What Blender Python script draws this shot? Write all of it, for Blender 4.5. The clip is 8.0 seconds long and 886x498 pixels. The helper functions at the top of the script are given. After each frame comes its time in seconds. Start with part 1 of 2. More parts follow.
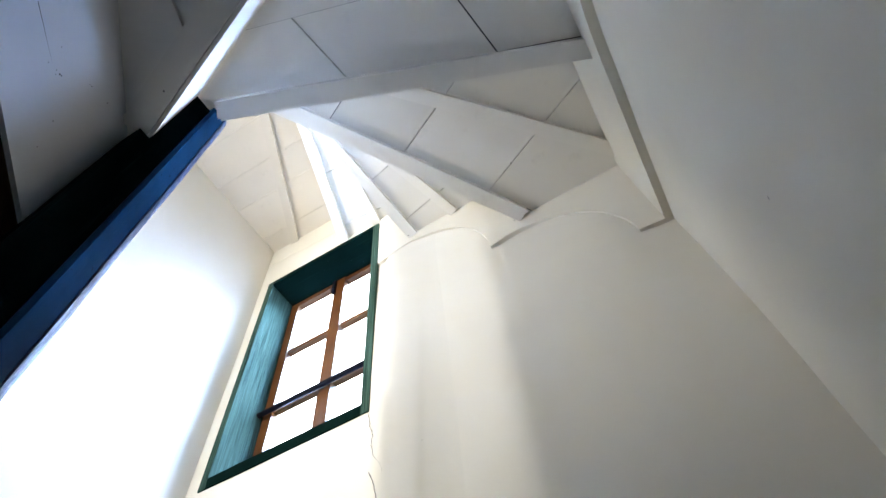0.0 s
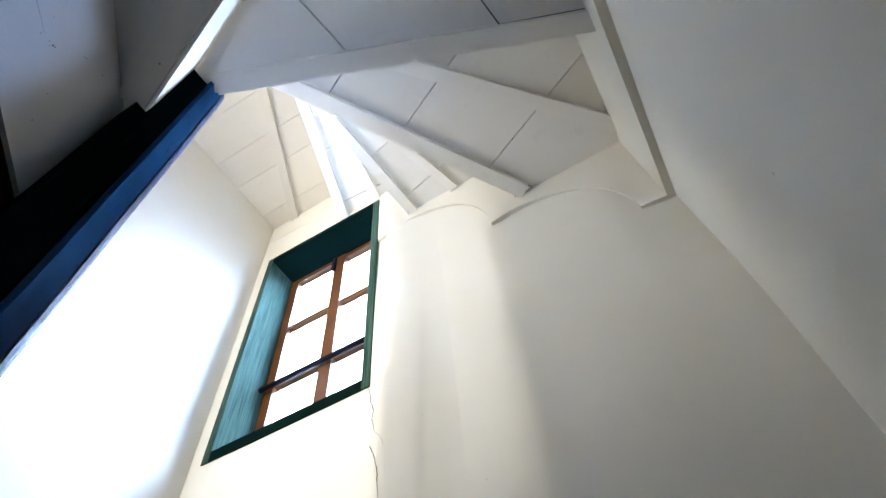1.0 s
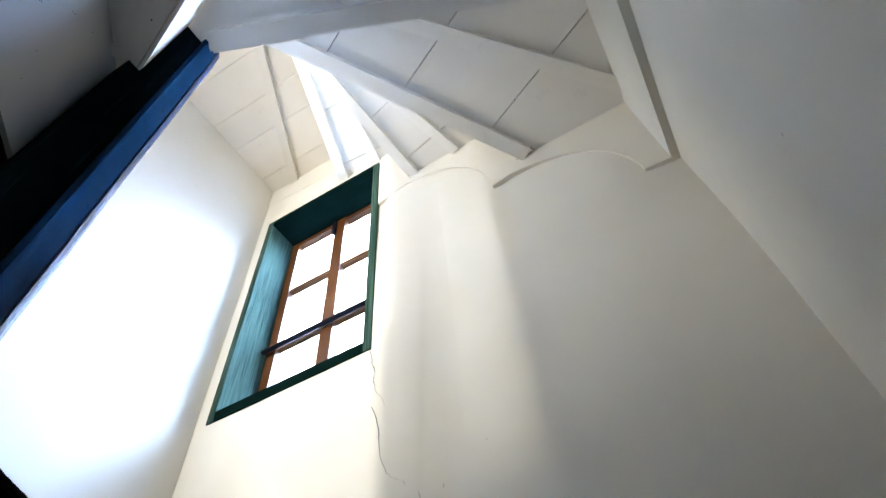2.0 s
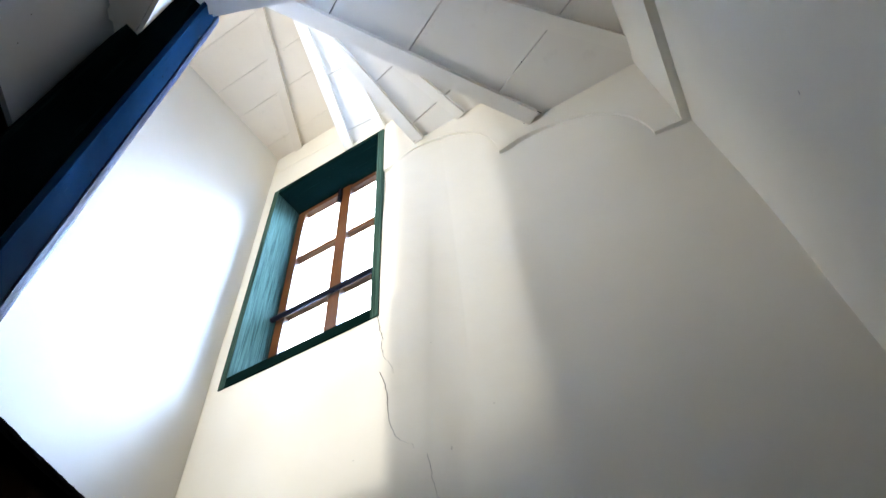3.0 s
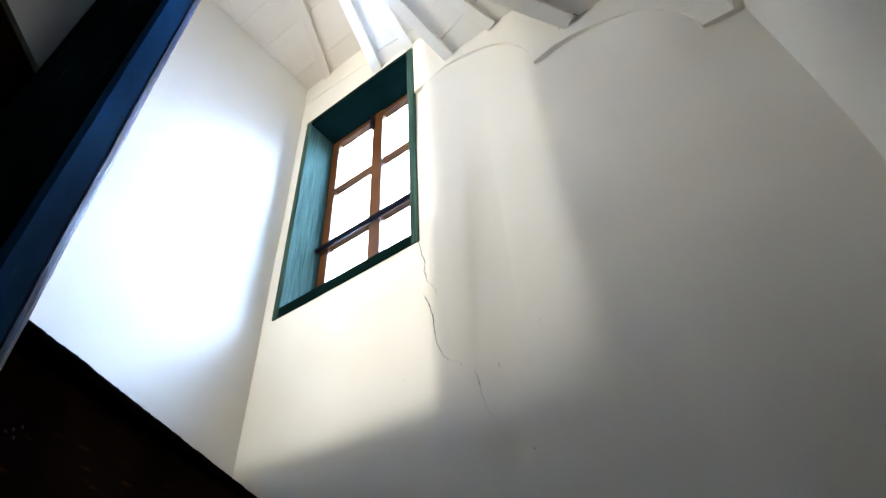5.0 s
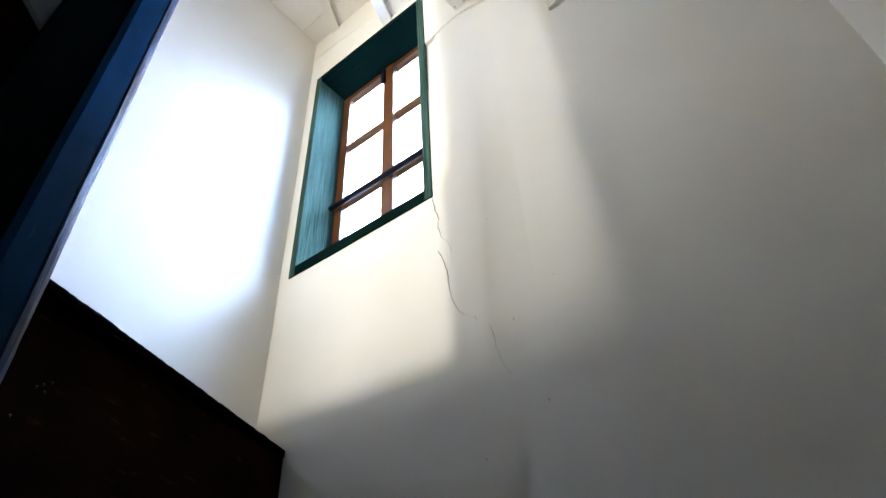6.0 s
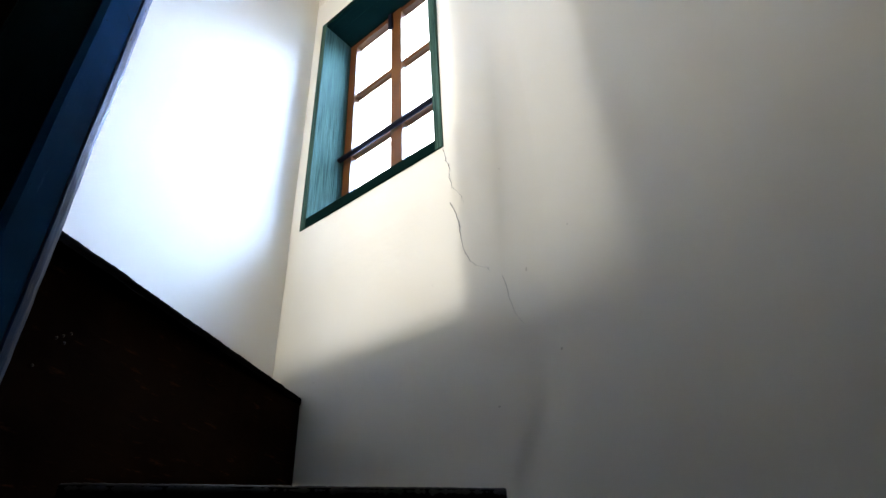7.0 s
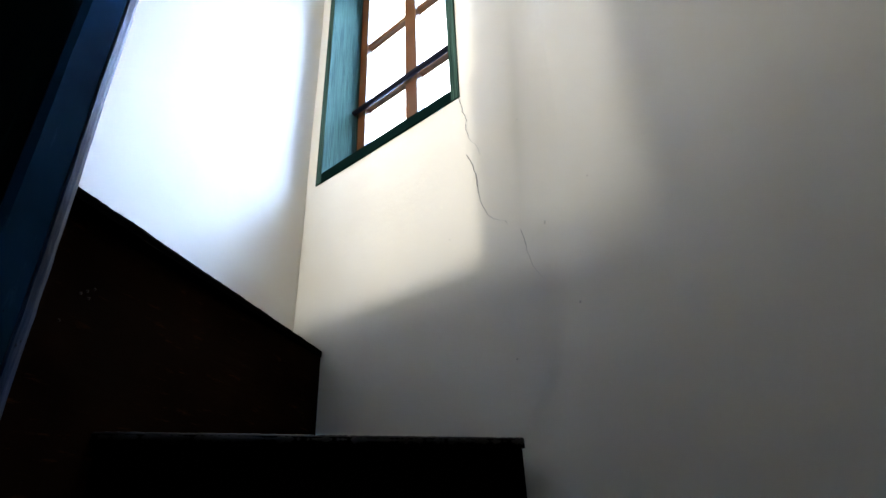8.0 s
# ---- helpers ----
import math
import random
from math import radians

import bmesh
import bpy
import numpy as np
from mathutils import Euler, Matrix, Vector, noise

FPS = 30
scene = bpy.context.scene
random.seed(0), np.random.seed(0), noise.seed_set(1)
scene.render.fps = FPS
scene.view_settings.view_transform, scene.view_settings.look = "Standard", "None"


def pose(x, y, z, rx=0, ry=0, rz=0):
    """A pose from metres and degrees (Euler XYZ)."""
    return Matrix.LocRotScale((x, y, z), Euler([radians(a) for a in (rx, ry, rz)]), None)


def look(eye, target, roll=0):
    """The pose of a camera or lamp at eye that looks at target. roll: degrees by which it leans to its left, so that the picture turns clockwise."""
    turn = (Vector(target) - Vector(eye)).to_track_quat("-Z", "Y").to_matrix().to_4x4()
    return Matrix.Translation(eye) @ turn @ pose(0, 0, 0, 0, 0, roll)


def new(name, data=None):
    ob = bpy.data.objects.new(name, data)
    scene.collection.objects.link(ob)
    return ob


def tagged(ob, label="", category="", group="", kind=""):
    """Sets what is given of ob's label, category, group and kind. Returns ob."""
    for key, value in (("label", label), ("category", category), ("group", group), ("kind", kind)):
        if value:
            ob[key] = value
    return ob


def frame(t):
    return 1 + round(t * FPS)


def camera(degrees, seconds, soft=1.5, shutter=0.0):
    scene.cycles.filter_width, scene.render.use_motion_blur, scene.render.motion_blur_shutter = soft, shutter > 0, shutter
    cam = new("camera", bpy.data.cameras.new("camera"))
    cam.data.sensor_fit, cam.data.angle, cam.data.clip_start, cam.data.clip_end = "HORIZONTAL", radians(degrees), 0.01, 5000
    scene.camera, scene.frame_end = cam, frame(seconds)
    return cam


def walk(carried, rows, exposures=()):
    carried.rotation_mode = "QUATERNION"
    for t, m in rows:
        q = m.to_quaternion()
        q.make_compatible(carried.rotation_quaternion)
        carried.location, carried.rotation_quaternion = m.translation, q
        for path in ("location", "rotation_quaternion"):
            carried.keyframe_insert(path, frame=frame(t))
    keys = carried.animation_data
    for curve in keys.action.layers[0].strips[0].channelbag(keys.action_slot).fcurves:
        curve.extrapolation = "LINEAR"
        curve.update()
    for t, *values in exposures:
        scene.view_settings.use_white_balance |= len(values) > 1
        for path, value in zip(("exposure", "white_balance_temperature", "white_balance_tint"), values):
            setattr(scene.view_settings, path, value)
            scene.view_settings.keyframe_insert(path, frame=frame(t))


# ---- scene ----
cam = camera(77.5, 8.0)
PATH = [
    (0, (1.127, -0.828, -0.051), (0.723, 0.125, 1.66), -8.1),
    (0.5, (1.126, -0.827, -0.05), (0.706, 0.15, 1.644), -7.8),
    (1, (1.124, -0.825, -0.048), (0.683, 0.187, 1.62), -7.5),
    (1.5, (1.123, -0.823, -0.045), (0.652, 0.235, 1.586), -7.0),
    (3, (1.118, -0.815, -0.039), (0.547, 0.351, 1.483), -5.9),
    (3.5, (1.119, -0.813, -0.037), (0.489, 0.367, 1.45), -5.5),
    (4, (1.119, -0.81, -0.034), (0.426, 0.388, 1.409), -5.1),
    (4.5, (1.116, -0.806, -0.032), (0.362, 0.416, 1.36), -4.7),
    (6, (1.114, -0.798, -0.031), (0.195, 0.492, 1.191), -3.7),
    (6.5, (1.107, -0.796, -0.029), (0.138, 0.519, 1.125), -3.4),
    (7, (1.104, -0.793, -0.028), (0.092, 0.549, 1.056), -3.2),
    (7.5, (1.101, -0.79, -0.026), (0.035, 0.571, 0.981), -2.8),
    (8, (1.098, -0.787, -0.024), (-0.018, 0.577, 0.92), -2.5),
]
walk(cam, [(t, look(eye, target, roll)) for t, eye, target, roll in PATH], exposures=[(0.0, 1.56), (4.5, 1.37), (8.0, 1.20)])

# ---- world and light ----
world = bpy.data.worlds.new("sky")
scene.world = world
world.use_nodes = True
wn = world.node_tree.nodes
sky = wn.new("ShaderNodeTexSky")
sky.sky_type, sky.sun_disc = "NISHITA", False
sky.sun_elevation, sky.sun_rotation = radians(50), radians(200)
wn["Background"].inputs["Strength"].default_value = 0.15
world.node_tree.links.new(sky.outputs["Color"], wn["Background"].inputs["Color"])

sun = new("sun", bpy.data.lights.new("sun", "SUN"))
sun.data.energy, sun.data.angle, sun.data.color = 3.0, radians(2), (1.0, 0.95, 0.88)
sun.matrix_world = look((0, -6, 8), (0, 0, 0))

# sky light that falls through the window: open and high to the east, only low over the horizon to the west
for eye, aim, wide, high, watts, tint in (((1.20, 1.20, 3.15), (1.14, 0.0, 2.4), 1.70, 1.8, 345.0, (0.425, 0.615, 1.0)), ((-0.22, 1.25, 1.86), (0.5, -0.69, 0.95), 1.7, 0.40, 112.0, (0.31, 0.52, 1.0))):
    daylight = new("window_daylight", bpy.data.lights.new("window_daylight", "AREA"))
    daylight.data.shape, daylight.data.size, daylight.data.size_y = "RECTANGLE", wide, high
    daylight.data.energy, daylight.data.color = watts, tint
    daylight.matrix_world = look(eye, aim)

# added lamps in unseen openings; they make the light patches on the window wall
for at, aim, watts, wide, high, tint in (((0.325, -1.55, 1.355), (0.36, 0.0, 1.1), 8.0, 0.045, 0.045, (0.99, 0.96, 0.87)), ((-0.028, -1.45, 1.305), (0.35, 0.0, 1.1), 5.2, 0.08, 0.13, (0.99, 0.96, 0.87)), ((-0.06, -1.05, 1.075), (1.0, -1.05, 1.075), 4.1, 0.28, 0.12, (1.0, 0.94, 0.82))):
    patch_lamp = new("added_patch_lamp", bpy.data.lights.new("added_patch_lamp", "AREA"))
    patch_lamp.data.shape, patch_lamp.data.size, patch_lamp.data.size_y = "RECTANGLE", wide, high
    patch_lamp.data.energy, patch_lamp.data.color = watts, tint
    patch_lamp.matrix_world = look(at, aim)

# ---- materials ----


def material(name):
    m = bpy.data.materials.new(name)
    m.use_nodes = True
    nt = m.node_tree
    return m, nt, nt.nodes["Principled BSDF"]


def add(nt, kind, **values):
    n = nt.nodes.new(kind)
    for k, v in values.items():
        n.inputs[k].default_value = v
    return n


def wire(nt, a, out, b, inp):
    nt.links.new(a.outputs[out], b.inputs[inp])


def ramp(nt, stops):
    r = nt.nodes.new("ShaderNodeValToRGB")
    els = r.color_ramp.elements
    while len(els) < len(stops):
        els.new(0.5)
    for e, (p, c) in zip(els, stops):
        e.position, e.color = p, (*c, 1)
    return r


def coords(nt, scale=(1, 1, 1)):
    c = nt.nodes.new("ShaderNodeTexCoord")
    mp = nt.nodes.new("ShaderNodeMapping")
    mp.inputs["Scale"].default_value = scale
    wire(nt, c, "Object", mp, "Vector")
    return mp


def noise_tex(nt, mp, scale, detail=4.0, rough=0.55):
    n = add(nt, "ShaderNodeTexNoise", Scale=scale, Detail=detail, Roughness=rough)
    wire(nt, mp, "Vector", n, "Vector")
    return n


def bump(nt, bsdf, sources):
    """Chain of (node, output, strength, distance)."""
    last = None
    for node, out, strength, distance in sources:
        b = add(nt, "ShaderNodeBump", Strength=strength, Distance=distance)
        wire(nt, node, out, b, "Height")
        if last:
            wire(nt, last, "Normal", b, "Normal")
        last = b
    wire(nt, last, "Normal", bsdf, "Normal")


def mix(nt, fac, a, b):
    m = nt.nodes.new("ShaderNodeMix")
    m.data_type = "RGBA"
    for sock, v in ((0, fac), (6, a), (7, b)):
        if isinstance(v, tuple) and hasattr(v[0], "outputs"):
            nt.links.new(v[0].outputs[v[1]], m.inputs[sock])
        elif isinstance(v, tuple):
            m.inputs[sock].default_value = (*v, 1)
        else:
            m.inputs[sock].default_value = v
    return m


def plaster(name, light, dark, flecks=True):
    m, nt, bs = material(name)
    mp = coords(nt)
    big = noise_tex(nt, mp, 2.2, 3)
    fine = noise_tex(nt, mp, 45, 5)
    grit = noise_tex(nt, mp, 260, 3)
    blotch = ramp(nt, [(0.35, dark), (0.62, light)])
    wire(nt, big, "Fac", blotch, "Fac")
    spots = noise_tex(nt, mp, 40, 2)
    spot = ramp(nt, [(0.0, (0, 0, 0)), (0.815, (0, 0, 0)), (0.83, (1, 1, 1))])
    wire(nt, spots, "Fac", spot, "Fac")
    col = mix(nt, (spot, "Color"), (blotch, "Color"), (0.45, 0.42, 0.37)) if flecks else blotch
    wire(nt, col, 2 if flecks else "Color", bs, "Base Color")
    bs.inputs["Roughness"].default_value = 0.75
    bs.inputs["Specular IOR Level"].default_value = 0.25
    bump(nt, bs, [(big, "Fac", 0.35, 0.02), (fine, "Fac", 0.10, 0.004), (grit, "Fac", 0.08, 0.001)])
    return m


def painted_wood(name, light, dark, worn, grain, rough, strength=0.35, gloss=0.4, chips=None, wear_at=(0.60, 0.72)):
    """Paint over wood: streaks along the local axis that grain squeezes, worn patches, brush relief."""
    m, nt, bs = material(name)
    mp = coords(nt, grain)
    streak = noise_tex(nt, mp, 30, 6, 0.65)
    mp2 = coords(nt)
    big = noise_tex(nt, mp2, 5, 4)
    base = ramp(nt, [(0.3, dark), (0.7, light)])
    wire(nt, big, "Fac", base, "Fac")
    wear = ramp(nt, [(wear_at[0], (0, 0, 0)), (wear_at[1], (1, 1, 1))])
    wire(nt, streak, "Fac", wear, "Fac")
    info = nt.nodes.new("ShaderNodeObjectInfo")
    hsv = add(nt, "ShaderNodeHueSaturation")
    rng = add(nt, "ShaderNodeMapRange")
    rng.inputs["To Min"].default_value, rng.inputs["To Max"].default_value = 0.94, 1.04
    wire(nt, info, "Random", rng, "Value")
    wire(nt, rng, "Result", hsv, "Value")
    col = mix(nt, (wear, "Color"), (base, "Color"), worn)
    if chips:
        spot = noise_tex(nt, coords(nt), 55, 3, 0.6)
        cut = ramp(nt, [(0.70, (0, 0, 0)), (0.73, (1, 1, 1))])
        wire(nt, spot, "Fac", cut, "Fac")
        col = mix(nt, (cut, "Color"), (col, 2), chips)
    nt.links.new(col.outputs[2], hsv.inputs["Color"])
    wire(nt, hsv, "Color", bs, "Base Color")
    bs.inputs["Roughness"].default_value = rough
    bs.inputs["Specular IOR Level"].default_value = gloss
    bs.inputs["IOR"].default_value = 1.45 if gloss > 0.1 else 1.05 + 2.5 * max(0, gloss - 0.05)
    fine = noise_tex(nt, mp2, 120, 3)
    bump(nt, bs, [(streak, "Fac", strength, 0.003), (big, "Fac", 0.15, 0.006), (fine, "Fac", 0.06, 0.001)])
    return m


def plain(name, colour, rough, metal=0.0, gloss=0.4):
    m, nt, bs = material(name)
    mp = coords(nt)
    n = noise_tex(nt, mp, 60, 4)
    r = ramp(nt, [(0.3, tuple(c * 0.8 for c in colour)), (0.7, tuple(min(1, c * 1.15) for c in colour))])
    wire(nt, n, "Fac", r, "Fac")
    wire(nt, r, "Color", bs, "Base Color")
    bs.inputs["Roughness"].default_value, bs.inputs["Metallic"].default_value = rough, metal
    bs.inputs["Specular IOR Level"].default_value = gloss
    bump(nt, bs, [(n, "Fac", 0.2, 0.001)])
    return m


PLASTER = plaster("cream_plaster", (0.72, 0.683, 0.60), (0.68, 0.643, 0.56))
# unseen south wall's plaster, darkened only to cut bounced light
BOUNCE_CUT = plaster("bounce_cutting_plaster", (0.16, 0.14, 0.115), (0.11, 0.095, 0.08))
# plaster greyed: the inner panel's weak light is put into its colour
PLASTER_GREY = plaster("shade_greyed_plaster", (0.42, 0.42, 0.425), (0.375, 0.375, 0.38))
WHITE_WOOD = painted_wood("white_painted_board", (0.85, 0.825, 0.775), (0.81, 0.785, 0.735), (0.77, 0.74, 0.69), (0.4, 0.4, 0.4), 0.5, 0.10)
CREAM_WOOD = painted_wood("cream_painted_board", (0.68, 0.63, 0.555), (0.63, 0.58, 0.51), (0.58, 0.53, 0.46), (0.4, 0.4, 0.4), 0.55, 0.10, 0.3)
WHITE_BATTEN = painted_wood("white_painted_batten", (0.85, 0.825, 0.775), (0.81, 0.785, 0.735), (0.77, 0.74, 0.69), (0.5, 0.5, 0.5), 0.45, 0.08)
# jamb teal lightened for window light, head and sill teal darkened for shade
TEAL_LIT = painted_wood("lit_teal_paint", (0.0110, 0.0300, 0.0235), (0.0065, 0.0185, 0.0145), (0.115, 0.205, 0.165), (11.0, 11.0, 0.16), 0.55, 0.9, 0.07, (0.07, 0.11, 0.10), (0.36, 0.86))
TEAL_ACROSS_SHADED = painted_wood("shaded_teal_brushed_across", (0.0028, 0.0122, 0.0108), (0.0018, 0.0080, 0.0072), (0.009, 0.032, 0.028), (0.14, 9.0, 9.0), 0.55, 0.6, 0.06, (0.022, 0.040, 0.036), (0.58, 0.78))
# post paint split: shaft darkened for shade, chamfer bluer and rim paler for light
EDGE_BLUE = painted_wood("lit_worn_blue_paint", (0.0100, 0.049, 0.112), (0.0028, 0.018, 0.042), (0.040, 0.085, 0.165), (2.0, 2.0, 0.30), 0.42, 0.5, 0.05, (0.002, 0.006, 0.012), (0.62, 0.80))
RIM_BLUE = painted_wood("rubbed_highlit_blue_paint", (0.024, 0.055, 0.130), (0.005, 0.022, 0.060), (0.075, 0.115, 0.22), (2.0, 2.0, 0.25), 0.38, 0.8, 0.12, (0.004, 0.008, 0.014), (0.50, 0.66))
NEWEL_TEAL = painted_wood("shade_darkened_teal_paint", (0.0018, 0.0066, 0.008), (0.0012, 0.0036, 0.0045), (0.0045, 0.014, 0.016), (3.0, 3.0, 0.10), 0.6, 0.7, 0.02)
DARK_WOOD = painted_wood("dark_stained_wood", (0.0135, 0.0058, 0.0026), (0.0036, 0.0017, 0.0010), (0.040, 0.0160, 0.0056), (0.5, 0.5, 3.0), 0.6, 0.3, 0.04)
# same wood blackened: shade on nosings and the first riser put into colour
SHADED_WOOD = painted_wood("shade_blackened_worn_wood", (0.0013, 0.0010, 0.0009), (0.0009, 0.0007, 0.0006), (0.0026, 0.002, 0.0018), (0.5, 0.5, 3.0), 0.6, 0.3, 0.03)
# scuffs tinted bluish and glossed to hold the first step's edge highlight
EDGE_WOOD = painted_wood("highlit_scuffed_edge_wood", (0.005, 0.0045, 0.0045), (0.0015, 0.0013, 0.0012), (0.020, 0.020, 0.024), (1, 1, 1), 0.36, 0.8, 0.40, None, (0.52, 0.66))
EDGE_DARK = painted_wood("rough_dark_edge_wood", (0.0030, 0.0024, 0.0022), (0.0013, 0.0011, 0.0010), (0.006, 0.005, 0.005), (1, 1, 1), 0.6, 0.8, 0.06)
SASH_WOOD = painted_wood("varnished_brown_wood", (0.135, 0.052, 0.0135), (0.066, 0.023, 0.006), (0.18, 0.078, 0.024), (3.0, 3.0, 0.2), 0.35, 0.25)
IRON = plain("black_iron", (0.0045, 0.0050, 0.0100), 0.6, 0.0, 0.08)
CRACK = plain("crack_edge", (0.06, 0.053, 0.045), 0.9)
NAIL_IRON = plain("rubbed_nail_iron", (0.03, 0.03, 0.035), 0.32, 0.7)
GAP = plain("dark_joint", (0.03, 0.028, 0.025), 0.9)
STAIN = plain("grey_stain", (0.50, 0.465, 0.40), 0.9)
# unseen ground, darkened to cut light bounced up through the window
GROUND = plain("bounce_cutting_ground", (0.07, 0.08, 0.045), 0.9)

GLASS, nt, bs = material("window_glass")
bs.inputs["Base Color"].default_value = (1, 1, 1, 1)
bs.inputs["Roughness"].default_value = 0.02
bs.inputs["Transmission Weight"].default_value = 1.0
bs.inputs["IOR"].default_value = 1.05
gl = noise_tex(nt, coords(nt), 6, 2)
bump(nt, bs, [(gl, "Fac", 0.05, 0.002)])

# ---- mesh helpers ----


def link(name, bm, mat, parent=None, label="", smooth=False, bevel=0.0):
    if bevel:
        edges = [e for e in bm.edges if len(e.link_faces) == 2 and e.calc_face_angle(0) > 0.5]
        bmesh.ops.bevel(bm, geom=edges, offset=bevel, segments=2, affect="EDGES", clamp_overlap=True)
    bmesh.ops.recalc_face_normals(bm, faces=bm.faces)
    me = bpy.data.meshes.new(name)
    bm.to_mesh(me)
    bm.free()
    me.materials.append(mat)
    for p in me.polygons:
        p.use_smooth = smooth
    ob = new(name, me)
    if parent:
        ob.parent = parent
    return tagged(ob, label) if label else ob


def part(name, bm, mat, parent, label="", smooth=False, bevel=0.0):
    return link(name, bm, mat, parent, label, smooth, bevel)


def thing(name, label, category, group="", kind="", at=(0, 0, 0)):
    e = new(name)
    e.empty_display_size = 0.05
    return tagged(e, label, category, group, kind)


def box(bm, x0, x1, y0, y1, z0, z1):
    vs = [bm.verts.new((x, y, z)) for z in (z0, z1) for x, y in ((x0, y0), (x1, y0), (x1, y1), (x0, y1))]
    for f in ((0, 1, 2, 3), (7, 6, 5, 4), (0, 4, 5, 1), (1, 5, 6, 2), (2, 6, 7, 3), (3, 7, 4, 0)):
        bm.faces.new([vs[i] for i in f])
    return bm


def boxed(*a):
    return box(bmesh.new(), *a)


def prism(pts, z0, z1, bm=None):
    bm = bm or bmesh.new()
    lo = [bm.verts.new((x, y, z0)) for x, y in pts]
    hi = [bm.verts.new((x, y, z1)) for x, y in pts]
    bm.faces.new(lo[::-1]), bm.faces.new(hi)
    n = len(pts)
    for i in range(n):
        j = (i + 1) % n
        bm.faces.new((lo[i], lo[j], hi[j], hi[i]))
    return bm


def clip(poly, px, py, nx, ny):
    """The part of a plan polygon on the side of (nx, ny) of the line through (px, py)."""
    out = []
    for i, a in enumerate(poly):
        b = poly[(i + 1) % len(poly)]
        da = (a[0] - px) * nx + (a[1] - py) * ny
        db = (b[0] - px) * nx + (b[1] - py) * ny
        if da >= 0:
            out.append(a)
        if da * db < 0:
            f = da / (da - db)
            out.append((a[0] + f * (b[0] - a[0]), a[1] + f * (b[1] - a[1])))
    return out


def strip(a, b, w0, w1):
    """Plan rectangle along a to b, from w0 to w1 to the right of that way."""
    d = Vector((b[0] - a[0], b[1] - a[1])).normalized()
    r = Vector((d.y, -d.x))
    return [(a[0] + r.x * w0, a[1] + r.y * w0), (b[0] + r.x * w0, b[1] + r.y * w0),
            (b[0] + r.x * w1, b[1] + r.y * w1), (a[0] + r.x * w1, a[1] + r.y * w1)]


# ---- the stairwell: walls, floor, ceiling ----
X0, X1, YS, Z0, ZT, ZG = -0.05, 1.350, -1.42, -0.36, 2.55, -3.05
WX0, WX1, WZ0, WZ1 = -0.006, 0.525, 0.898, 1.852


def soft(v, width):
    return 1 / (1 + math.exp(max(-40, min(40, -v / width))))


def recess(x, z):
    """How far the lumpy plaster of the window wall lies back at a place."""
    second = soft(0.925 - x, 0.016)
    third = soft(1.272 - x, 0.02)
    rise, fall = min(1, max(0, (x - 0.600) / 0.13)), 1 - min(1, max(0, (x - 0.745) / 0.16))
    bay1 = 0.017 * soft(z - 0.56, 0.09) * (1 - 0.45 * soft(z - 1.40, 0.07)) * rise * rise * (3 - 2 * rise) * fall
    ledge = 0.0034 * soft(x - 0.616 - 0.057 * z, 0.0055) * soft(z - 0.46, 0.03) * soft(1.15 - z, 0.06) * fall
    groove = 0.0036 * math.exp(-((x - 0.650 - 0.062 * soft(z - 0.20, 0.05)) / 0.024) ** 2) * soft(0.48 - z, 0.06)
    f = min(1, max(0, (z - 0.137) / 0.075))
    fold = 0.0048 * soft(x - 0.619 - 0.055 * f, 0.003) * soft(0.690 - x, 0.010) * soft(z - 0.10, 0.01) * soft(0.235 - z, 0.012)
    bay2 = 0.017 * (1 - min(1, max(0, (x - 0.95) / 0.28)))
    upper = soft(z - 1.0, 0.10)
    edge = soft(0.56 - x, 0.004) * soft(x - 0.52, 0.004) * soft(z - 1.3, 0.06) * 0.012
    d = edge + second * (bay1 + ledge) + groove + fold + (1 - second) * third * bay2 * (0.3 + 0.7 * upper) + (1 - third) * 0.018 * upper
    return d + 0.002 * noise.noise((x * 5, z * 5, 0.3)) + 0.0012


def wall_sheet(bm, us, vs, place, skip=None):
    grid = [[bm.verts.new(place(u, v)) for v in vs] for u in us]
    for i in range(len(us) - 1):
        for j in range(len(vs) - 1):
            if skip and skip((us[i] + us[i + 1]) / 2, (vs[j] + vs[j + 1]) / 2):
                continue
            bm.faces.new((grid[i][j], grid[i + 1][j], grid[i + 1][j + 1], grid[i][j + 1]))


def steps(a, b, d, extra=()):
    n = max(1, round((b - a) / d))
    vals = sorted([a + (b - a) * i / n for i in range(n + 1)] + list(extra))
    keep = [vals[0]]
    for v in vals[1:]:
        if v - keep[-1] > 1e-4:
            keep.append(v)
    return keep


bm = bmesh.new()
wall_sheet(bm, steps(X0 - 0.01, X1 + 0.03, 0.01, [WX0 + 0.01, WX1 - 0.01] + [0.6 + 0.0025 * i for i in range(61)]), steps(Z0 - 0.1, ZT, 0.0125, (WZ0 + 0.01, WZ1 - 0.01)),
           lambda x, z: (x, recess(x, z), z),
           lambda x, z: WX0 + 0.01 < x < WX1 - 0.01 and WZ0 + 0.01 < z < WZ1 - 0.01)
for a in ((X0 - 0.25, WX0 + 0.01, ZG, ZT), (WX1 - 0.01, X1 + 0.25, ZG, ZT), (WX0 + 0.01, WX1 - 0.01, ZG, WZ0 + 0.01), (WX0 + 0.01, WX1 - 0.01, WZ1 - 0.01, ZT)):
    box(bm, a[0], a[1], 0.03, 0.15, a[2], a[3])
wall_north = tagged(link("wall_north", bm, PLASTER, smooth=True), "cream plastered stairwell wall with an uneven hand-worked surface", "wall", kind="structure")

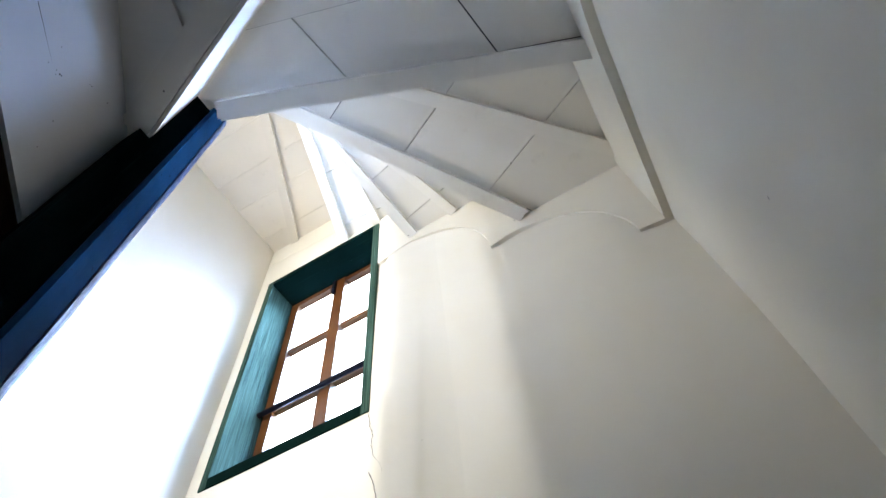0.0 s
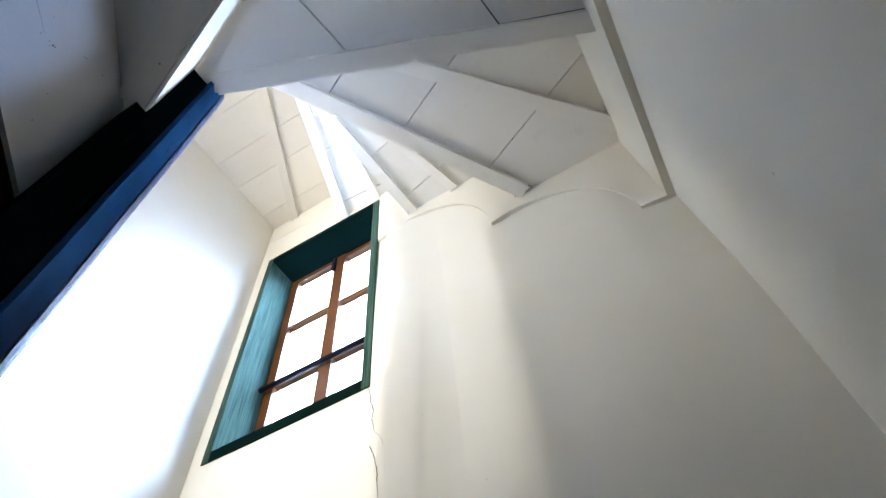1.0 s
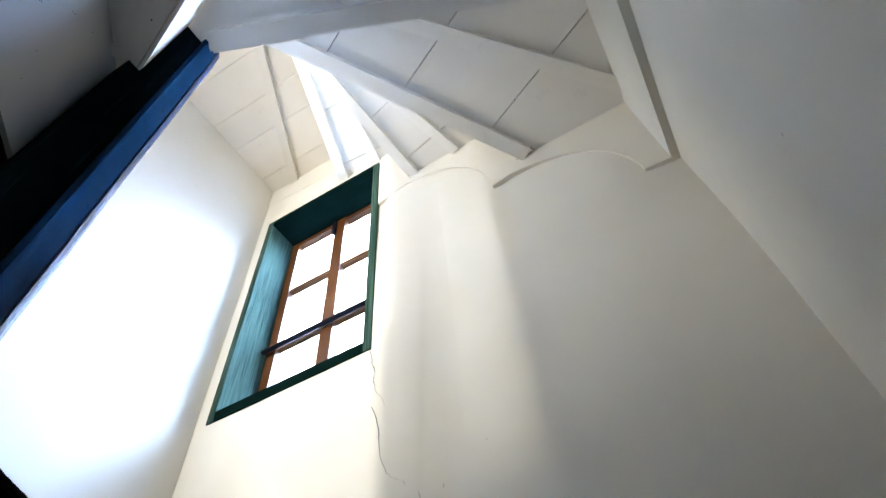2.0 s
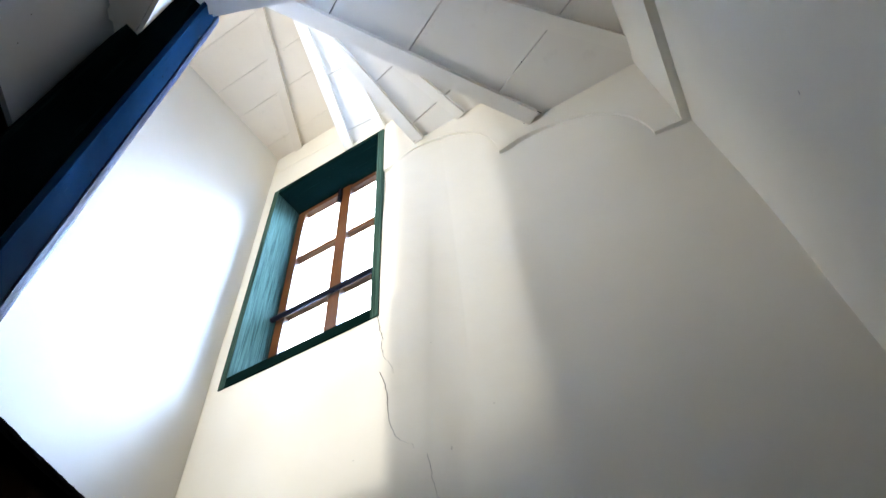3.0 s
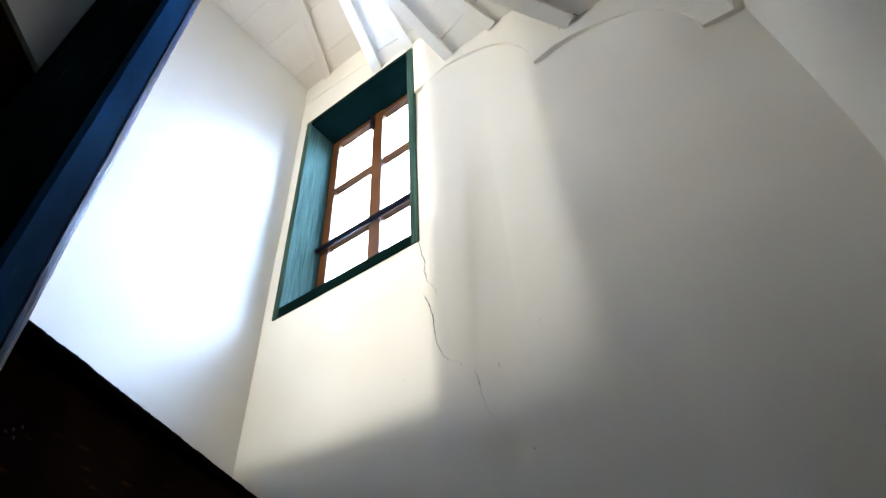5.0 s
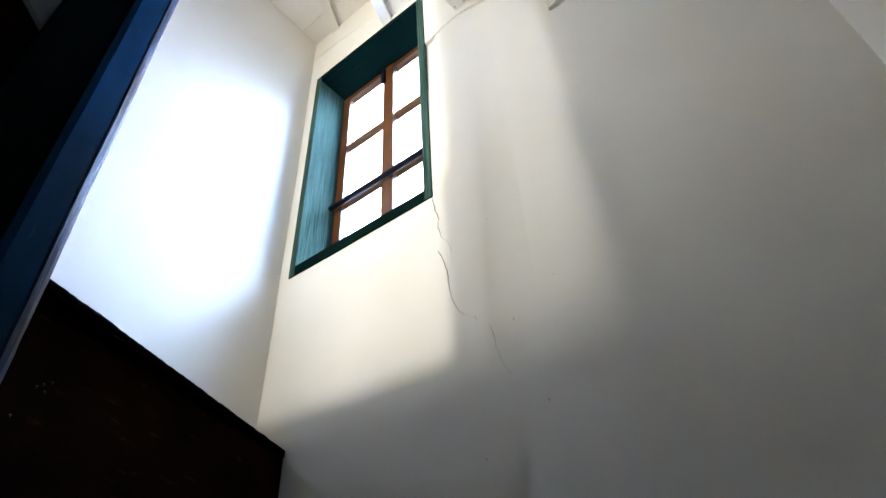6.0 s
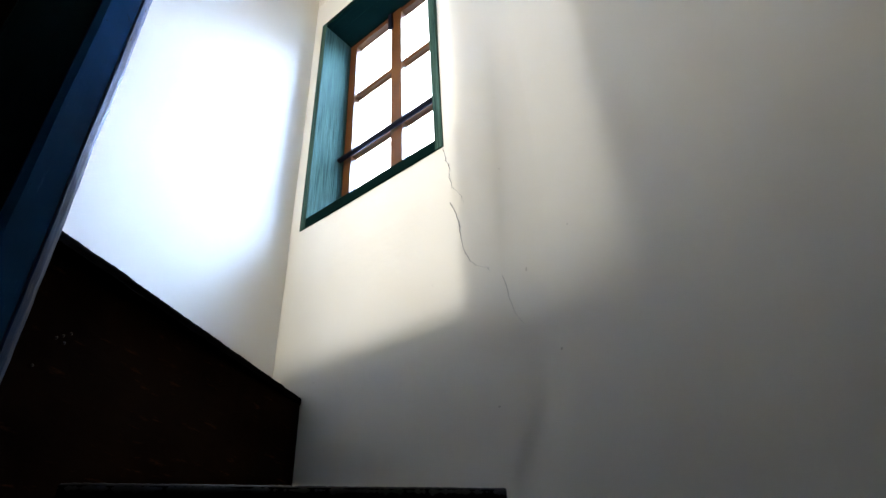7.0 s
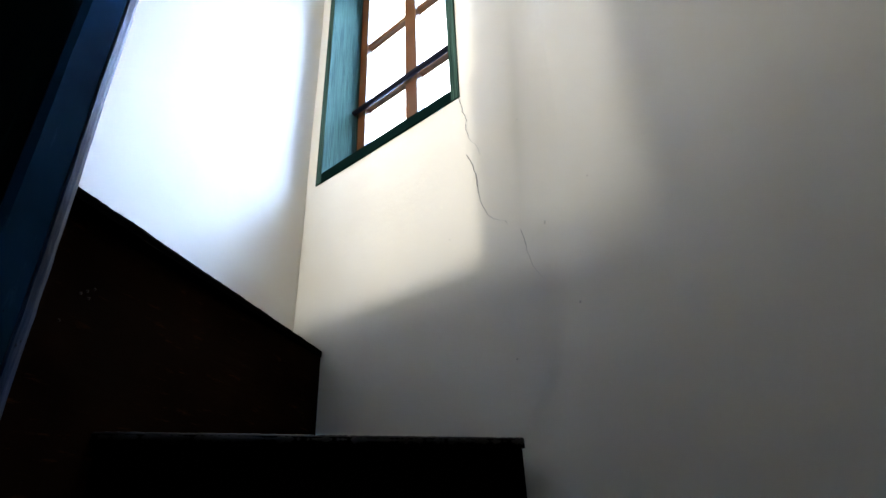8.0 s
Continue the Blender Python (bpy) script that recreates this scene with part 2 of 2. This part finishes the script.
bm = bmesh.new()
wall_sheet(bm, steps(YS - 0.02, 0.03, 0.02), steps(Z0 - 0.1, ZT, 0.02),
           lambda y, z: (X0 + 0.004 * noise.noise((1.7, y * 3, z * 3)) - 0.004 * soft(y + 0.02, 0.01), y, z),
           lambda y, z: -1.20 < y < -0.90 and 1.01 < z < 1.23)
# masonry around an unseen opening made for an added lamp
for a in ((YS - 0.25, 0.03, ZG, 1.01), (YS - 0.25, 0.03, 1.23, ZT), (YS - 0.25, -1.20, 1.01, 1.23), (-0.90, 0.03, 1.01, 1.23)):
    box(bm, X0 - 0.25, X0 - 0.02, *a)
wall_west = tagged(link("wall_west", bm, PLASTER, smooth=True), "cream plastered wall washed by window light", "wall", kind="structure")

bm = bmesh.new()
wall_sheet(bm, steps(YS - 0.02, 0.03, 0.02), steps(Z0 - 0.1, ZT, 0.02),
           lambda y, z: (X1 + 0.004 + 0.018 * soft(z - 0.6, 0.12) + 0.004 * noise.noise((4.1, y * 2.5, z * 2.5)), y, z))
box(bm, X1 + 0.03, X1 + 0.25, YS - 0.25, 0.03, ZG, ZT)
wall_east = tagged(link("wall_east", bm, PLASTER, smooth=True), "shaded cream plastered wall beside the stair", "wall", kind="structure")

bm = bmesh.new()
# unseen openings made for two added lamps
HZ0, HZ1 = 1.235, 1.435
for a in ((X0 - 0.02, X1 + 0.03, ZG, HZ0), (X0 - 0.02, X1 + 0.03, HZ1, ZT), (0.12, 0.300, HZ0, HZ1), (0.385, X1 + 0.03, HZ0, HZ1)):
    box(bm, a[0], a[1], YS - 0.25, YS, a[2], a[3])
tagged(link("wall_south", bm, BOUNCE_CUT), "unseen plastered wall, darkened to cut bounce, with openings for added lamps", "wall", kind="structure")
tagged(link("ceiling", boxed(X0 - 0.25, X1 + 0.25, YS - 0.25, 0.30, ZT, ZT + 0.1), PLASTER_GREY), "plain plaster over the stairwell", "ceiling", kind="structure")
tagged(link("floor", boxed(X0 - 0.018, X1 + 0.028, YS, 0.028, Z0 - 0.12, Z0), DARK_WOOD), "dark wooden landing at the foot of the stair", "floor", kind="structure")
tagged(link("ground", boxed(-400, 400, -400, 400, -3.2, -3.0), GROUND), "unseen open ground outside the window, darkened to cut bounce", "ground", kind="structure")

# bright overcast sky far outside the window
m, nt, bs = material("overcast_sky")
bs.inputs["Base Color"].default_value = (0.8, 0.8, 0.8, 1)
bs.inputs["Emission Color"].default_value = (0.97, 0.99, 1.0, 1)
bs.inputs["Emission Strength"].default_value = 2.5
tagged(link("backdrop", boxed(-140, 60, 60, 61, -3, 180), m), "bright white overcast sky outside the window", "sky", kind="structure")

# plaster haunches under the upper flight: rounded steps in the thick plaster
def haunch(name, outline, to3d, parent):
    bm = bmesh.new()
    front = [bm.verts.new(to3d(u, v, 0.0)) for u, v in outline]
    back = [bm.verts.new(to3d(u, v, 0.024)) for u, v in outline]
    bm.faces.new(front), bm.faces.new(back[::-1])
    for i in range(len(outline)):
        j = (i + 1) % len(outline)
        bm.faces.new((front[i], back[i], back[j], front[j]))
    return part(name, bm, PLASTER, parent)


def quarter(cx, cz, rx, rz, n=20):
    return [(cx + rx * math.sin(i / n * math.pi / 2), cz + rz * math.cos(i / n * math.pi / 2)) for i in range(n + 1)]


outline = [(WX1 + 0.002, 1.562)] + quarter(0.650, 1.316, 0.276, 0.276) + quarter(0.985, 1.068, 0.303, 0.262) + [(X1 + 0.01, 1.060), (X1 + 0.01, 2.3), (WX1 + 0.002, 2.3)]
haunch("plaster_haunch", outline, lambda u, v, d: (u, d, v), wall_north)
outline = [(X0 - 0.005, 2.03), (0.05, 2.025), (0.30, 2.00), (0.30, 2.3), (X0 - 0.005, 2.3)]
haunch("plaster_haunch", outline, lambda u, v, d: (u, d, v), wall_north)
outline = [(0.02, 1.062), (-0.34, 1.058)] + [(-u, v) for u, v in quarter(0.42, 0.82, 0.30, 0.238)] + [(YS, 0.80), (YS, 2.3), (0.02, 2.3)]
haunch("plaster_haunch", outline, lambda u, v, d: (X1 + d, u, v), wall_east)

# crack in the plaster below the window
def crack(points, w):
    bm = bmesh.new()
    rnd = random.Random(5)
    fine = []
    for (xa, za), (xb, zb) in zip(points, points[1:]):
        n = max(2, int(math.hypot(xb - xa, zb - za) / 0.0075))
        fine += [(xa + (xb - xa) * i / n + rnd.uniform(-1, 1) * 0.0019, za + (zb - za) * i / n) for i in range(n)]
    rows = []
    for i, (x, z) in enumerate(fine):
        ww = w * rnd.uniform(0.45, 1.1) * min(1, (len(fine) - i) / 20 + 0.15)
        y = recess(x, z) - 0.0009
        rows.append((bm.verts.new((x - ww, y, z)), bm.verts.new((x, y + 0.0004, z)), bm.verts.new((x + ww, y, z))))
    for a, b in zip(rows, rows[1:]):
        bm.faces.new((a[0], a[1], b[1], b[0])), bm.faces.new((a[1], a[2], b[2], b[1]))
    part("crack", bm, CRACK, wall_north, "thin branching crack in plaster")


crack([(0.520, 0.900), (0.530, 0.851), (0.538, 0.818), (0.535, 0.795), (0.544, 0.760), (0.563, 0.730), (0.569, 0.699)], 0.0010)
crack([(0.531, 0.726), (0.549, 0.678), (0.554, 0.638), (0.557, 0.601), (0.570, 0.558), (0.585, 0.540), (0.611, 0.524), (0.620, 0.505)], 0.0011)
crack([(0.641, 0.494), (0.649, 0.454), (0.656, 0.417), (0.678, 0.375)], 0.0006)

for x, z, a, b in ((0.607, 0.250, 0.0034, 0.0018), (0.691, 0.490, 0.0022, 0.0050), (0.737, 0.317, 0.0024, 0.0026), (0.661, 0.754, 0.0022, 0.0014), (0.472, 0.536, 0.0016, 0.0014), (0.787, 0.547, 0.0022, 0.0020), (0.109, 0.419, 0.0012, 0.0020)):
    bm = bmesh.new()
    rnd = random.Random(int(x * 1000))
    bm.faces.new([bm.verts.new((x + a * rnd.uniform(0.6, 1.2) * math.cos(-i * 0.628), recess(x, z) - 0.0008, z + b * rnd.uniform(0.6, 1.2) * math.sin(-i * 0.628))) for i in range(10)])
    part("pit", bm, STAIN, wall_north, "small grey stain on plaster")

# ---- window ----
window = thing("window_1", "teal painted deep window frame holding a brown wooden six-pane sash", "window", kind="structure")
FD = 0.125
YF = -0.004
T = 0.024
part("window_frame", boxed(WX0, WX0 + T, YF, FD, WZ0, WZ1), TEAL_LIT, window, "teal painted jamb board", bevel=0.002)
part("window_frame", boxed(WX1 - T, WX1, YF, FD, WZ0, WZ1), TEAL_LIT, window, "teal painted jamb board", bevel=0.002)
part("window_frame", boxed(WX0 + T, WX1 - T, YF, FD, WZ1 - T, WZ1), TEAL_ACROSS_SHADED, window, "teal painted head board", bevel=0.002)
part("window_sill", boxed(WX0 + T, WX1 - T, YF, FD, WZ0, WZ0 + 0.032), TEAL_ACROSS_SHADED, window, "teal painted sill board", bevel=0.002)
SX0, SX1, SZ0, SZ1 = WX0 + T, WX1 - T, WZ0 + 0.032, WZ1 - T
S = 0.022
ya, yb = FD - 0.002, FD + 0.024
sash = part("sash", boxed(SX0, SX0 + S + 0.013, ya, yb, SZ0, SZ1), SASH_WOOD, window, "varnished brown wooden sash", bevel=0.003)
part("stile", boxed(SX1 - S - 0.006, SX1, ya, yb, SZ0, SZ1), SASH_WOOD, sash, bevel=0.003)
part("rail", boxed(SX0 + S + 0.013, SX1 - S - 0.006, ya, yb, SZ1 - S, SZ1), SASH_WOOD, sash, bevel=0.003)
part("rail", boxed(SX0 + S + 0.013, SX1 - S - 0.006, ya, yb, SZ0, SZ0 + S), SASH_WOOD, sash, bevel=0.003)
MX = (SX0 + SX1) / 2 + 0.006
part("meeting_stile", boxed(MX - 0.032, MX - 0.0195, ya, yb, SZ0 + 0.001, SZ1 - 0.001), SASH_WOOD, sash, bevel=0.004)
part("meeting_stile", boxed(MX - 0.019, MX + 0.020, ya - 0.005, yb, SZ0 + 0.001, SZ1 - 0.001), SASH_WOOD, sash, bevel=0.004)
ROWS = [SZ0 + S, 1.247, 1.530, SZ1 - S]
for xa, xb in ((SX0 + S + 0.013, MX - 0.032), (MX + 0.020, SX1 - S - 0.006)):
    for z in ROWS[1:3]:
        part("muntin", boxed(xa - 0.010, xb + 0.010, ya + 0.005, yb - 0.001, z - 0.009, z + 0.009), SASH_WOOD, sash, bevel=0.003)
    for z0, z1 in zip(ROWS, ROWS[1:]):
        pane = part("pane", boxed(xa - 0.002, xb + 0.002, yb - 0.010, yb - 0.007, z0 - 0.002, z1 + 0.002), GLASS, sash, "clear glass pane")
        pane.visible_shadow = False
bm = bmesh.new()
bmesh.ops.create_cone(bm, cap_ends=True, segments=16, radius1=0.0088, radius2=0.0088, depth=WX1 - WX0 - 0.03,
                      matrix=Matrix.Translation(((WX0 + WX1) / 2, 0.104, 1.225)) @ Matrix.Rotation(radians(90), 4, "Y"))
part("iron_bar", bm, IRON, window, "black iron security bar", smooth=True)
bm = boxed(MX - 0.031, MX - 0.017, ya - 0.018, ya - 0.0061, 1.735, 1.812)
part("latch", bm, IRON, window, "small dark iron latch", bevel=0.002)

# ---- newel post ----
newel = thing("newel_post", "dark teal painted newel post with a chamfered corner", "post")
for y, z0, z1 in ((-0.787, Z0, 0.872), (-0.766, 0.8721, 1.132)):
    part("shaft", prism([(0.600, y), (0.600, -0.7235), (0.563, -0.679), (0.500, -0.679), (0.450, -0.70), (0.450, y)], z0, z1), NEWEL_TEAL, newel, "teal painted shaft, darkened nearly to black for shade", bevel=0.003)
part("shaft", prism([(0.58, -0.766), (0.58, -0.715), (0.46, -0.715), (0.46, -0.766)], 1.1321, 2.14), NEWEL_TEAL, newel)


def moulding(name, profile, label, mat):
    """A strip up the post: profile points (x, y, how far they wander with the worn paint)."""
    bm = bmesh.new()
    rows = []
    for k in range(121):
        z = Z0 + (1.225 - Z0) * k / 120
        w = 0.0012 * noise.noise((3.3, 0.2, z * 9)) + 0.0005 * noise.noise((8.1, 1.2, z * 60))
        rows.append([bm.verts.new((x + w * a, y + w * a, z)) for x, y, a in profile])
    n = len(profile)
    for a, b in zip(rows, rows[1:]):
        for i in range(n):
            bm.faces.new((a[i], a[(i + 1) % n], b[(i + 1) % n], b[i]))
    bm.faces.new(rows[0]), bm.faces.new(rows[-1])
    part(name, bm, mat, newel, label)


moulding("chamfer_board", [(0.590, -0.728, 0), (0.6035, -0.728, 0), (0.6035, -0.721, 0.6), (0.5790, -0.6905, 0.6), (0.5755, -0.6880, 0.4), (0.566, -0.690, 0)], "scratched painted chamfer with the window's blue light in its colour", EDGE_BLUE)
moulding("worn_rim", [(0.566, -0.6895, 0), (0.5752, -0.6872, 0.3), (0.5765, -0.6858, 0.7), (0.5712, -0.6795, 1.0), (0.566, -0.6757, 0.8), (0.556, -0.676, 0)], "rubbed rim of the chamfer, paler to hold its highlight", RIM_BLUE)

# ---- upper flight, seen from below ----


def tread(level, poly, back, axis, joints, battens, riser_top, seams=(), paint=None, label="white painted boarded underside of a winding stair tread"):
    """poly: plan; back: riser line from newel to wall; axis: way across the joints; joints: places along it."""
    th = thing("stair_tread", label, "stair tread", "treads of the upper winding flight")
    ax = Vector(axis).normalized()
    cuts = [-9] + sorted(Vector(j).dot(ax) for j in joints) + [9]
    for a, b in zip(cuts, cuts[1:]):
        g = 0.0006 if paint else 0.0015
        p = clip(poly, *(ax * (a + g)), ax.x, ax.y)
        p = clip(p, *(ax * (b - g)), -ax.x, -ax.y) if p else p
        if len(p) > 2:
            part("board", prism(p, level + 0.008, level + 0.030), paint or WHITE_WOOD, th, bevel=0.0012)
    part("backing", prism(poly, level + 0.0315, level + 0.036), GAP, th, "dark gap above the boards")
    for a, b, w in battens:
        lap = -0.006 if back and level > 1 and (a, b) == battens[0][:2] else 0.0
        part("batten", prism(strip(a, b, lap, w), level - 0.012, level + 0.0075), paint or WHITE_BATTEN, th, bevel=0.005 if level > 1 else 0.0)
    if back:
        part("riser", prism(strip(*back, -0.006, 0.0), level + (0.008 if level > 1 else -0.012), riser_top + 0.007), WHITE_BATTEN, th)
    for a, b in seams:
        part("joint", prism(strip(a, b, -0.0008, 0.0008), level + 0.0062, level + 0.0075), GAP, th, "thin dark crack along a batten")
    return th


E = X1 + 0.012
# level 0, over and behind the viewer; unseen west edge set to cast shade
tread(0.90, [(0.59, -0.771), (E, -1.008), (E, YS), (X0 - 0.01, YS), (X0 - 0.01, -0.80), (0.45, -0.83)], ((0.59, -0.769), (E, -1.007)), (0.9, 0.3),
      [(0.80, -1.0), (1.1, -1.1)], [((0.585, -0.769), (E, -1.007), 0.045)], 1.144)
# level 1, along the east wall
tread(1.145, [(0.595, -0.710), (E, -0.408), (E, -1.10), (0.58, -0.80)], ((0.595, -0.710), (E, -0.408)), (0.98, -0.17),
      [(0.8675, -0.713), (1.1705, -0.584)], [((0.607, -0.705), (E, -0.408), 0.036), ((0.60, -0.868), (E, -0.634), 0.045)], 1.379, [((0.60, -0.8665), (E, -0.6325)), ((1.05, -0.566), (E, -0.4495))])
# level 2, in the corner
tread(1.380, [(0.600, -0.674), (1.037, 0.01), (E, 0.01), (E, -0.60), (0.60, -0.75)], ((0.600, -0.674), (1.037, 0.0)), (0.41, 0.91),
      [(0.771, -0.548), (0.918, -0.382), (1.090, -0.167)], [((0.612, -0.656), (1.037, 0.0), 0.036), ((0.655, -0.770), (E, -0.026), 0.038)], 1.629, [((0.975, -0.160), (1.075, -0.002))])
# level 3, against the window wall
tread(1.630, [(0.588, -0.66), (0.659, 0.01), (E, 0.01), (0.62, -0.72)], ((0.588, -0.66), (0.659, 0.0)), (0.2, 0.98),
      [(0.703, -0.251), (0.745, -0.072), (0.70, -0.44)], [((0.590, -0.64), (0.659, 0.0), 0.030), ((0.637, -0.60), (0.821, 0.0), 0.031)], 1.879)
# level 4, over the window
tread(1.880, [(0.545, -0.62), (0.346, 0.01), (0.95, 0.01), (0.60, -0.72)], ((0.545, -0.62), (0.346, 0.0)), (-0.08, 0.99),
      [(0.50, -0.266), (0.457, -0.050), (0.53, -0.45)], [((0.542, -0.61), (0.346, 0.0), 0.031), ((0.575, -0.58), (0.495, 0.0), 0.034)], 2.139)
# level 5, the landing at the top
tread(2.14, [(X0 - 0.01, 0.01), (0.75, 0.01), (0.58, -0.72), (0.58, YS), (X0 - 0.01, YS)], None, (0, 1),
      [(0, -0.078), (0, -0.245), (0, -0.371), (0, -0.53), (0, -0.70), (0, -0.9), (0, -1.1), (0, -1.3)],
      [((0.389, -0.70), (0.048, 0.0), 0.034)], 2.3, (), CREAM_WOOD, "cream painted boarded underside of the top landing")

# ---- lower flight, dark wood ----
def worn_line(a, b, n, amount):
    d = Vector((b[0] - a[0], b[1] - a[1])).normalized()
    pts = []
    for i in range(n + 1):
        f = i / n
        w = amount * (noise.noise((f * 23, a[0] * 9, 0.7)) + 0.6 * noise.noise((f * 90, b[1] * 9, 2.1))) if 0 < i < n else 0
        pts.append((a[0] + (b[0] - a[0]) * f + d.y * w, a[1] + (b[1] - a[1]) * f - d.x * w))
    return pts


def step(level, poly, nose, foot, label, face=DARK_WOOD, below=None):
    th = thing("stair_step", label, "stair step", "steps of the lower winding flight")
    a, b = nose
    rest = [p for p in poly if p not in (a, b)]
    outline = worn_line(a, b, 60, 0.0016) + rest[::-1]
    part("tread", prism(outline, level - 0.016, level - 0.003), SHADED_WOOD, th, bevel=0.003)
    edge = worn_line(a, b, 150, 0.0016)
    d = Vector((b[0] - a[0], b[1] - a[1])).normalized()
    back = Vector((d.y, -d.x)) * 0.016
    bm = bmesh.new()
    rows = []
    for k, (x, y) in enumerate(edge):
        up = level + 0.0004 + 0.0006 * noise.noise((k * 0.31, level * 40, 0.4)) + 0.0008 * noise.noise((k * 0.9, level * 40, 3.1))
        rows.append([bm.verts.new((x + back.x * f, y + back.y * f, z)) for f, z in ((0.02, level - 0.012), (-0.02, level - 0.006), (0.02, up - 0.0022), (0.12, up - 0.0005), (0.28, up), (1.0, level), (1.0, level - 0.012))])
    for p, q in zip(rows, rows[1:]):
        for i in range(7):
            bm.faces.new((p[i], p[(i + 1) % 7], q[(i + 1) % 7], q[i]))
    bm.faces.new(rows[0]), bm.faces.new(rows[-1])
    part("worn_edge", bm, EDGE_WOOD if face is SHADED_WOOD else EDGE_DARK, th, "scuffed front edge of a tread", smooth=True)
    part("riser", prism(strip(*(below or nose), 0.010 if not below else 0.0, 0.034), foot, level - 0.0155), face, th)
    return th


# first step, its riser in the blackened wood to hold the shade low down
A1, B1 = (0.619, -0.024), (0.292, -0.543)
step(0.118, [A1, (0.03, -0.02), (0.03, -0.40), B1], (A1, B1), Z0, "dark stained wooden winder step against the plaster", SHADED_WOOD)
# second step
A2, B2 = (0.071, 0.0), (0.4375, -0.733)
A3, B3 = (0.067, 0.0), (0.404, -0.748)
step(0.392, [A2, (X0, 0.0), (X0, -0.86), (0.45, -0.78), B2], (A2, B2), Z0, "dark stained wooden winder step with worn nosing", below=(A3, B3))
# third step, behind the post
step(0.65, [(X0, -0.62), (X0, YS), (0.46, YS), (0.46, -0.76)], ((X0, -0.62), (0.46, -0.76)), 0.40, "dark wooden winder step behind the post")

# ---- enclosure beside the post, below the flight ----
PA, PB = (0.552, -0.781), (0.76, -1.012)
tagged(link("wall_inner", prism(strip(PA, PB, 0.0, 0.05), 0.588, 0.899), PLASTER_GREY, bevel=0.004), "white plastered panel wall, greyed for shade, under the winding treads", "wall", kind="structure")
pan = thing("panelling", "dark brown wooden panelling below the plaster", "panelling")
part("panel", prism(strip(PA, PB, 0.006, 0.05), Z0, 0.587), DARK_WOOD, pan)
part("panel_end", prism(strip(PB, (PB[0], YS), 0.0, 0.03), Z0, 0.899), DARK_WOOD, pan)

# iron nail heads in the risers
def nail(parent, x, y, z, r=0.0035, mat=IRON):
    bm = bmesh.new()
    bmesh.ops.create_uvsphere(bm, u_segments=10, v_segments=6, radius=r, matrix=Matrix.Translation((x, y, z)) @ Matrix.Diagonal((1, 1, 1, 1)))
    part("nail_head", bm, mat, parent, smooth=True)


steps_built = [o for o in scene.objects if o.name.startswith("stair_step")]
for f, z in ((0.762, 0.291), (0.774, 0.284), (0.768, 0.276), (0.784, 0.278), (0.806, 0.235)):
    nail(steps_built[1], A3[0] + (B3[0] - A3[0]) * f, A3[1] + (B3[1] - A3[1]) * f, z, 0.0020, NAIL_IRON)

treads_built = [o for o in scene.objects if o.name.startswith("stair_tread")]
for k, x, y, z in ((5, 0.146, -0.238, 2.149), (5, -0.036, -0.080, 2.149), (5, 0.30, -0.365, 2.149), (2, 1.020, -0.012, 1.366), (2, 1.090, -0.170, 1.384),
                   (1, 1.325, -0.632, 1.136), (1, 1.330, -0.420, 1.136), (3, 0.660, -0.014, 1.611), (4, 0.380, -0.045, 1.884), (0, 0.668, -0.812, 0.8885)):
    nail(treads_built[k], x, y, z, 0.0016)

# scratches and pits in the small plaster wall beside the post
inner = bpy.data.objects["wall_inner"]
way = (Vector(PB) - Vector(PA)).normalized()


def on_inner(along, z, out=0.0006):
    return Vector((PA[0] + way.x * along - way.y * out, PA[1] + way.y * along + way.x * out, z))


bm = bmesh.new()
rows = []
for k in range(19):
    f = k / 18
    w = 0.0007 * (1 - f) + 0.0001
    along, z = 0.250 - 0.075 * f, 0.686 + 0.012 * f + 0.0006 * noise.noise((f * 9, 1, 1))
    rows.append((bm.verts.new(on_inner(along, z - w)), bm.verts.new(on_inner(along, z + w))))
for a, b in zip(rows, rows[1:]):
    bm.faces.new((a[0], a[1], b[1], b[0]))
part("scratch", bm, GAP, inner, "hairline scratch in plaster")
rnd = random.Random(11)
for along, z, r in ((0.158, 0.712, 0.0016), (0.155, 0.716, 0.0012), (0.165, 0.706, 0.0009), (0.160, 0.703, 0.0008), (0.121, 0.792, 0.0014), (0.125, 0.787, 0.0009),
                    (0.190, 0.725, 0.0008), (0.178, 0.690, 0.0009), (0.105, 0.682, 0.0010), (0.085, 0.640, 0.0010), (0.084, 0.835, 0.0011)):
    bm = bmesh.new()
    hub = on_inner(along, z, 0.0005)
    ring = [bm.verts.new(on_inner(along + r * rnd.uniform(0.5, 1.2) * math.cos(i * 0.785), z + 1.6 * r * rnd.uniform(0.5, 1.2) * math.sin(i * 0.785), 0.0005)) for i in range(8)]
    bm.faces.new(ring)
    part("pit", bm, GAP, inner)

# split and nail hole in the chamfer
bm = bmesh.new()
bmesh.ops.create_icosphere(bm, subdivisions=2, radius=0.0018, matrix=Matrix.Translation((0.5765, -0.6868, 0.577)) @ Matrix.Diagonal((0.8, 0.8, 3.2, 1)))
part("nail_hole", bm, GAP, newel, "dark split in the paint")
bm = bmesh.new()
bmesh.ops.create_icosphere(bm, subdivisions=2, radius=0.0013, matrix=Matrix.Translation((0.5745, -0.6840, 0.556)) @ Matrix.Diagonal((0.8, 0.8, 4.0, 1)))
part("nail_hole", bm, GAP, newel, "dark split in the paint")
